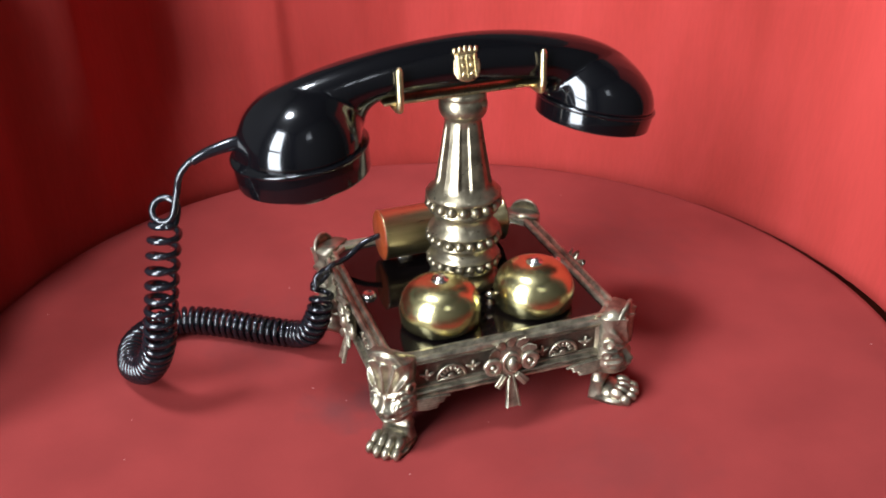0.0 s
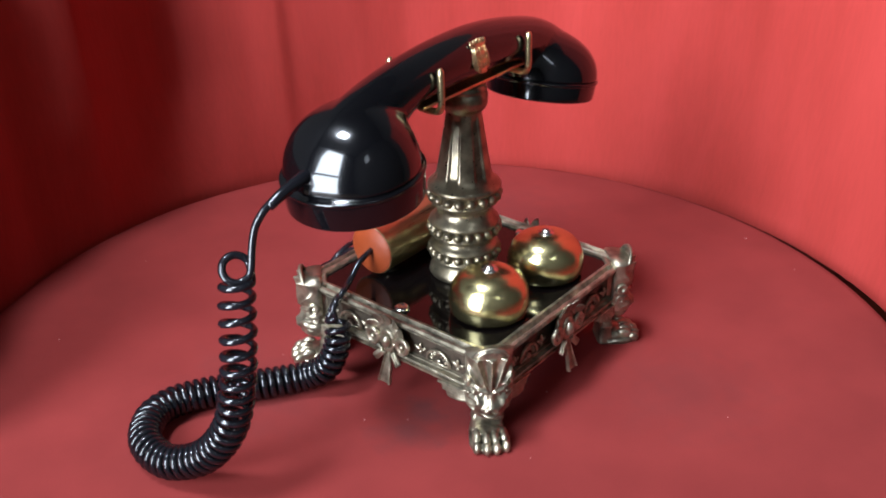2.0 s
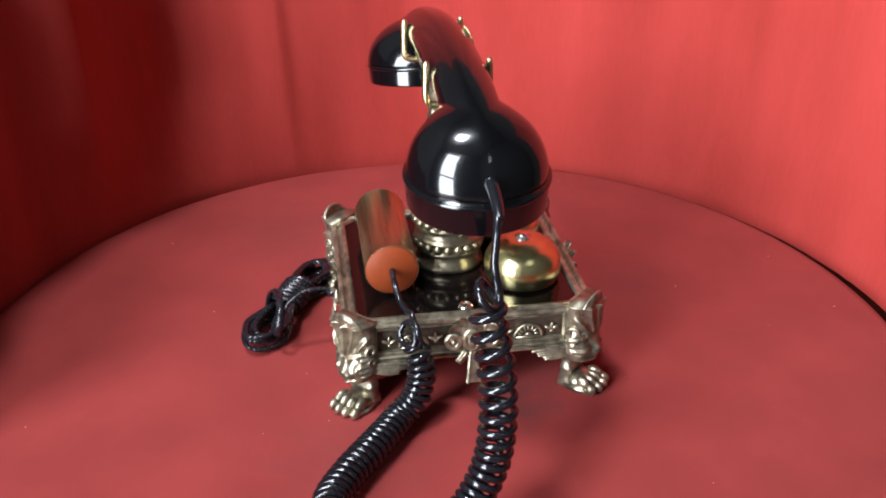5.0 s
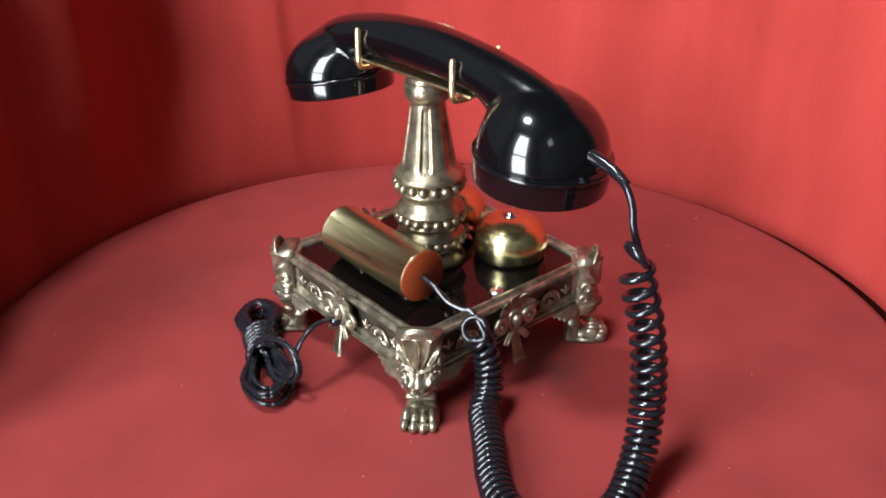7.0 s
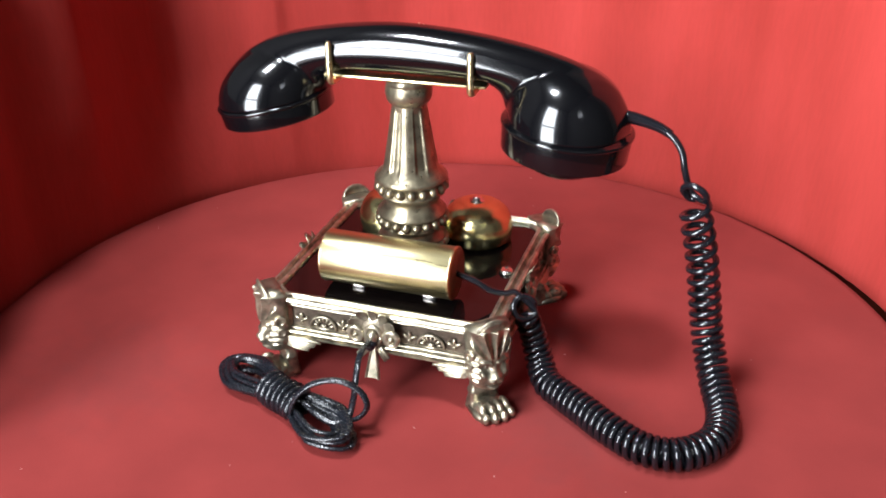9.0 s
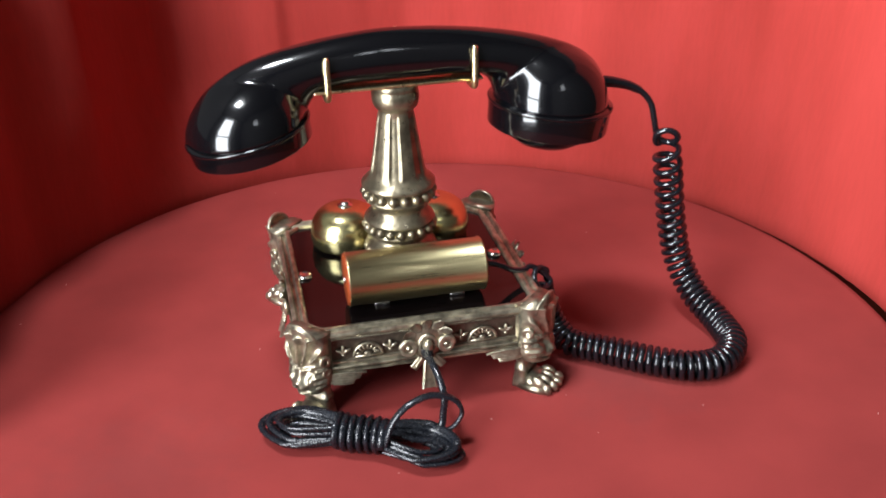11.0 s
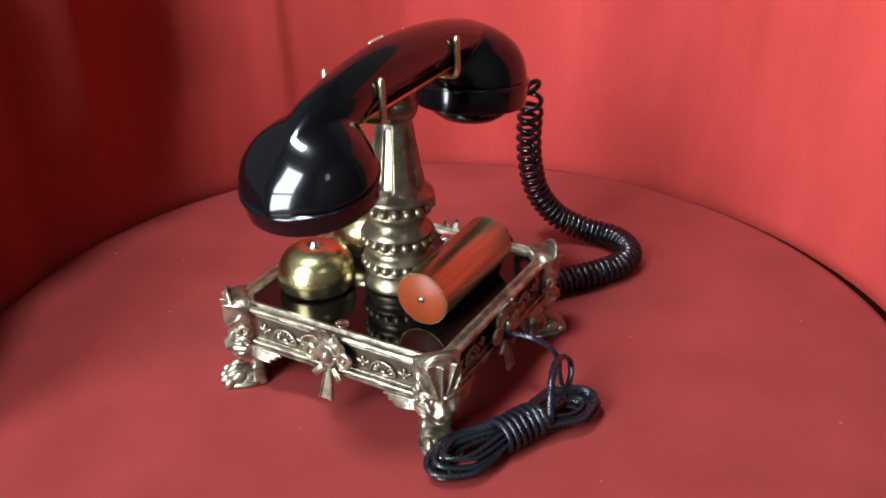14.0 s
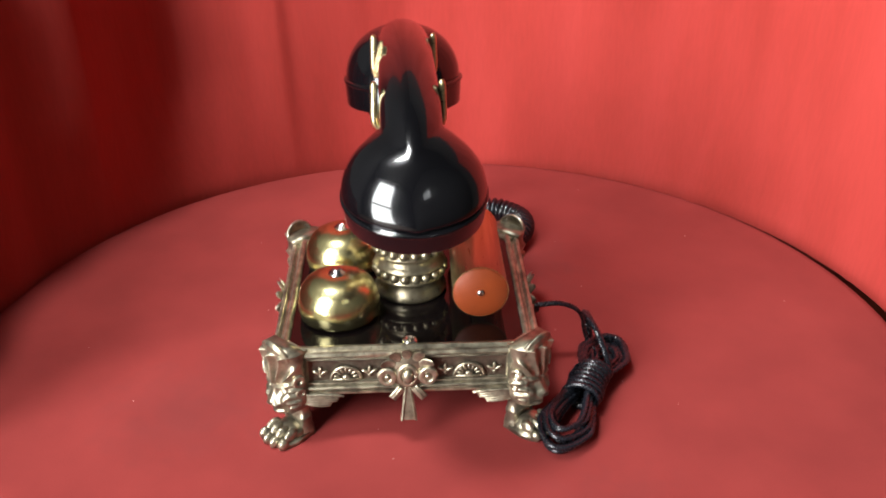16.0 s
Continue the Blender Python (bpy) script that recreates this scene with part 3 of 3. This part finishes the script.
def clapper():
    """A little hammer between the bells."""
    c = part("clapper", mesh("clapper", *lathe([(2.2, 49), (2.2, 49.8), (1.0, 50.2), (1.0, 53.5)], 14), M_STEEL), PHONE_ROOT, at(3.5, -28.5, 0))
    part("clapper_ball", mesh("clapper_ball", *moved(ball(2.6, 14, 10), mm(0, 0, 54.6)), M_STEEL), c)


def barrel():
    """The induction coil: a brass tube with orange fibre ends, on two clips."""
    tubed = moved(lathe([(13.2, -35.6), (14.1, -35.6), (14.25, -35.2), (14.1, -34.6), (13.9, -34.2), (13.9, 34.2), (14.1, 34.6), (14.25, 35.2), (14.1, 35.6), (13.2, 35.6)], 64), mm(0, 37.4, 65.0, 0, 90, 0))
    b = part("coil_tube", mesh("coil_tube", *tubed, M_TUBE, crisp=50), PHONE_ROOT, label="brass tube with orange fibre end discs")
    for sx in (-1, 1):
        end = moved(lathe([(13.4, -0.7), (13.7, -0.4), (13.7, 0.4), (13.4, 0.7)], 64), mm(sx * 35.5, 37.4, 65.0, 0, 90, 0))
        part("end_disc", mesh("end_disc", *end, M_ORANGE), b)
    part("end_screw", mesh("end_screw", *moved(lathe([(1.8, 0), (1.8, 0.8), (0.6, 1.1)], 14), mm(36.1, 37.4, 65.0, 0, 90, 0)), M_STEEL), b)
    for x in (-22, 18):
        part("clip", mesh("clip", *box(x - 4, x + 4, 33.4, 41.4, 48.9, 51.4, 0.6), M_STEEL), b)


base()
pillar()
cradle()
bell(-25.6, -34.2)
bell(25.6, -34.2)
clapper()
barrel()


# ---- handset ----
HAND_ROOT = tagged(new("handset"), "glossy black bakelite telephone handset resting on brass hooks", "telephone handset")


def handset():
    outer = [(-113.5, 136.2), (-113.4, 141.5), (-111, 149), (-105, 158.8), (-93, 167.2), (-72, 174.5), (-45, 180), (-16, 183.2), (12, 183.8), (42, 180.6), (70, 174.2), (90.2, 164.0), (102.6, 150.8), (107.3, 141.2), (108.0, 134.8)]
    inner = [(-51.0, 142.6), (-50.6, 144.4), (-50.0, 146.5), (-48.6, 151.0), (-45.5, 155), (-40, 157.8), (-30, 158.6), (-13, 158.8), (11, 158.8), (30, 158.4), (38.5, 156.8), (43, 153.6), (45.6, 150), (46.5, 148.2), (46.9, 146.8)]
    S = smooth_path([(*o, *i) for o, i in zip(outer, inner)], 2.0)
    domes = [(-82.2, 139.4, -0.102, 0.995, 31.2, 29.5), (77.65, 140.6, 0.198, 0.98, 30.4, 25.5)]      # centre, axis, radius, height
    rings = []
    for ox, oz, ix, iz in S:
        ring = []
        for j in range(72):
            a = 2 * math.pi * j / 72
            c, s = math.cos(a), math.sin(a)
            f = 0.5 + 0.5 * math.copysign(abs(s) ** 0.9, s)
            x, z = ix + (ox - ix) * f, iz + (oz - iz) * f
            grip = 13.6 * abs(c) ** 0.9 * (1 - 0.16 * max(0.0, s) ** 2)
            dome = 0.0
            for cx, cz, nx, nz, R, H in domes:
                ax, lat = (x - cx) * nx + (z - cz) * nz, (x - cx) * nz - (z - cz) * nx
                q = 1 - (lat / R) ** 2 - (max(ax, 0) / H) ** 2
                dome = max(dome, R * math.sqrt(max(q, 0.0)))
            dome *= math.sqrt(max(0.0, 1 - abs(s) ** 10))
            k = 8.0 * abs(c)
            y = 0.5 * (grip + dome + math.sqrt((grip - dome) ** 2 + k ** 2)) - 0.5 * (math.sqrt(grip ** 2 + k ** 2) - grip) * (1 - min(1, dome / max(grip, 0.1)))
            ring.append((x, math.copysign(y, c), z))
        rings.append(ring)
    h = part("handset_body", mesh("handset_body", *loft(rings), M_BLACK), HAND_ROOT)
    for name, x0, z0, x1, z1, r, tall in (("mouthpiece_cap", -113.5, 136.2, -51, 142.6, 33.2, 15.0), ("earpiece_cap", 108.0, 134.8, 46.9, 146.8, 31.4, 11.2)):
        tilt = math.degrees(math.atan2(z1 - z0, abs(x1 - x0))) * (1 if x0 > 0 else -1)
        prof = [(r - 5, -tall + 0.5), (r - 2.2, -tall), (r - 1.5, -tall + 0.1), (r - 1.0, -tall + 0.5), (r - 0.9, -tall + 1.0), (r - 0.3, -3.2), (r - 0.3, -2.6), (r + 0.2, -2.2), (r + 0.5, -1.6), (r + 0.5, -0.9),
                (r + 0.1, -0.4), (r - 0.6, -0.3), (r - 1.3, 0.0), (r - 2.4, 1.0)]
        m = at((x0 + x1) / 2, 0, (z0 + z1) / 2, 0, tilt, 0)
        c = part(name, mesh(name, *lathe(prof, 96), M_BLACK, crisp=50), h, m)
        low = [(2, -tall - 11.5), (9, -tall - 11.0), (16, -tall - 9.0), (21, -tall - 5.6), (23.5, -tall - 2.0), (24.5, -tall + 1)] if x0 < 0 else [(4, -tall - 0.2), (12, -tall - 0.2), (20, -tall), (26, -tall + 1)]
        part("speech_cover", mesh("speech_cover", *lathe(low, 40), M_BLACK), c)
    sleeve = smooth_path([(-110, 0, 145.5), (-116, 0, 144.8), (-126, 0.6, 142.2), (-133, 1.4, 138.8)], 1.5)
    part("cord_sleeve", mesh("cord_sleeve", *tube(sleeve, np.linspace(3.4, 2.2, len(sleeve)), 14), M_CORD), h, label="tapered black rubber sleeve")
    crest(h)


def crest(h):
    """A small gilt shield with a crown of points."""
    pieces = [moved(box(-5.6, 5.6, -0.7, 0.7, -6.6, 5.0, 0.6), mm(0, 0, 0)), moved(ball(1, 12, 6), mm(0, 0, -6.4, s=(4.6, 0.7, 2.0)))]
    for k in range(5):
        pieces.append(moved(ball(1, 8, 6), mm(-5.4 + 2.7 * k, -0.1, 7.2 - 0.3 * abs(k - 2), s=(1.1, 0.7, 1.7))))
    pieces.append(moved(box(-5.2, 5.2, -0.6, 0.6, 5.0, 6.0, 0.2), mm(0, 0, 0)))
    for x in (-4.2, 0.0, 4.2):
        pieces.append(box(x - 0.35, x + 0.35, -1.2, -0.5, -6.2, 4.6, 0.15))
    for z in (-2.6, 1.4):
        pieces.append(box(-4.6, 4.6, -1.2, -0.5, z - 0.3, z + 0.3, 0.12))
    for k, (x, z) in enumerate(((-2.1, 3.0), (2.1, 3.0), (-2.1, -0.6), (2.1, -0.6), (-2.1, -4.6), (2.1, -4.6))):
        pieces.append(moved(ball(1, 8, 6), mm(x, -0.8, z, 0, 30 * k, 0, s=(1.3, 0.5, 0.8))))
    for s in (-1, 1):
        pieces.append(moved(ball(1, 8, 6), mm(s * 6.0, 0, -1.0, s=(0.8, 0.6, 4.2))))
    part("crest", mesh("crest", *joined(*pieces), M_GILT), h, at(-1.5, -13.3, 173.0, -16, 0, 0), "small gilt coat of arms")


handset()


# ---- cords ----
CORD_ROOT = tagged(new("coiled_cord"), "black coiled telephone cord looped on the red disc", "cord")


def coiled_cord():
    path = smooth_path([(-149.2, 8.4, 108), (-151.2, 8.0, 98), (-155.0, 5.6, 80), (-158.8, 5.4, 58), (-163, 9.8, 36), (-169.6, 22.5, 18), (-176.5, 42, 9.2), (-174, 63, 8.6), (-160, 77.5, 8.6), (-143, 78.5, 8.6),
                        (-125, 69.0, 8.6), (-109, 57.0, 8.7), (-96, 47.5, 8.7), (-86.5, 40.5, 9.4), (-81, 32.5, 14.5), (-77, 28.4, 24), (-74, 28.2, 34), (-71.8, 30.5, 42.5)], 1.5)
    n = len(path)
    s = np.linspace(0, 1, n)
    pitch = np.interp(s, [0, 0.12, 0.22, 0.3, 0.95, 1], [8.2, 7.6, 5.4, 4.2, 4.1, 7.0])
    radius = np.interp(s, [0, 0.05, 0.76, 0.9, 1], [6.6, 6.9, 6.8, 6.2, 5.2])
    coil = helix(path, radius, pitch, 20, (0.5, -0.866, 0))
    side, up, front = np.array((0.866, -0.5, 0.0)), np.array((0.235, 0.407, 0.878)), np.array((-0.44, -0.76, 0.47))
    top = [tuple(np.array((-149.4, 8.0, 113.5)) + 6.0 * (math.cos(w) * side + math.sin(w) * up) + (1.6 - 0.5 * k) * front) for k, w in enumerate(radians(-15 - 42 * k) for k in range(9))]
    lead = smooth_path([(-131, 1.0, 141), (-136.4, 2.4, 136.8), (-140.4, 3.6, 131), (-142.4, 4.4, 123), *top, tuple(coil[0]), tuple(coil[2])], 1.0)
    part("lead_wire", mesh("lead_wire", *tube(lead, 1.75, 10), M_CORD), CORD_ROOT)
    part("coil", mesh("coil", *tube(coil, 1.75, 8), M_CORD), CORD_ROOT)
    end = coil[-1]
    side, up = np.array((-0.82, -0.58, 0.0)), np.array((0.28, -0.38, 0.88))
    ring = [tuple(np.array((-71.4, 33.0, 48.0)) + 6.0 * (math.cos(w) * side + math.sin(w) * up)) for w in (radians(20 + 45 * k) for k in range(8))]
    tail = smooth_path([tuple(end), *ring, (-66.5, 30.5, 54.8), (-61, 33.0, 55.0), (-54, 35.5, 57), (-46, 37.0, 62), (-36, 37.4, 65.0)], 1.0)
    part("tail_wire", mesh("tail_wire", *tube(tail, 1.6, 10), M_CORD), CORD_ROOT)


LINE_ROOT = tagged(new("cable_bundle"), "black flat line cable tied into a bundle on red felt", "cable")


def cable_bundle():
    """Elongated loops of flat cable, bound in the middle, with a lead to the back of the telephone."""
    mid, ang = Vector((40, 93, 0)), math.degrees(math.atan2(44, -87))
    m = mm(mid.x, mid.y, 0, 0, 0, ang)
    rng = random.Random(4)
    for k in range(8):
        f = (k % 4) / 3
        a, b = 41 + 9 * f + rng.uniform(-1.5, 1.5), 10.5 + 7.0 * f + rng.uniform(-1, 1)
        zc, sh = (4.6 if k < 4 else 9.0) + rng.uniform(-0.8, 0.8), rng.uniform(-2, 2)
        P = []
        for i in range(61):
            w = 2 * math.pi * i / 60
            x = a * math.cos(w)
            pinch = 0.32 + 0.68 * min(1, max(0, abs(x) - 9) / 24) ** 1.2
            P.append(m @ Vector((x + sh, b * math.sin(w) * pinch, max(zc + 2.4 * math.sin(w + k) + 3.0 * (1 - pinch), 2.2))))
        part("cable_loop", mesh("cable_loop", *tube(smooth_path([tuple(p) for p in P], 1.6), 2.05, 8, 0.6), M_LINE), LINE_ROOT)
    wrap = [m @ Vector((-12 + 25 * i / 160, (8.4 + 0.8 * math.sin(i * 0.21)) * math.cos(i / 160 * 13 * math.pi), 9.4 + 7.2 * math.sin(i / 160 * 13 * math.pi))) for i in range(161)]
    part("binding", mesh("binding", *tube(wrap, 2.15, 8, 0.7), M_LINE), LINE_ROOT)
    lead = smooth_path([(0.8, 66, 35), (1.4, 73, 36), (0.7, 83, 36), (-1.0, 92, 31.5), (-1.6, 96.3, 25), (-0.6, 97.6, 17.7), (1, 100, 11), (6, 104, 8), (15, 103, 9), (26, 99, 12), (32, 101, 15)], 1.2)
    part("lead_wire", mesh("lead_wire", *tube(lead, 1.8, 8, 0.62), M_LINE), LINE_ROOT)
    arc = smooth_path([(31, 107, 8), (29, 106, 15), (25.5, 104, 22), (17.5, 101, 28), (6, 98.5, 30), (-5, 98.5, 26.5), (-9.5, 100, 19), (-5, 101.5, 12), (4, 101, 8.5), (14, 100, 8), (24, 100, 11)], 1.2)
    part("cable_arc", mesh("cable_arc", *tube(arc, 2.0, 8, 0.62), M_LINE), LINE_ROOT)
    part("grommet", mesh("grommet", *tube([(0.6, 62, 34.5), (0.6, 67, 34.2), (0.4, 71.5, 33.4)], [3.2, 3.2, 2.4], 12), M_LINE), LINE_ROOT)


coiled_cord()
cable_bundle()


def motions():
    """Everything on the disc turns with it."""
    walk(DISC, [(t, turned(t)) for t in STEPS])
    walk(PHONE_ROOT, [(t, turned(t) @ PHONE) for t in STEPS])
    walk(HAND_ROOT, [(t, turned(t) @ HANDSET) for t in STEPS])
    walk(CORD_ROOT, [(t, turned(t) @ PHONE) for t in STEPS])
    walk(LINE_ROOT, [(t, turned(t) @ PHONE) for t in STEPS])


motions()
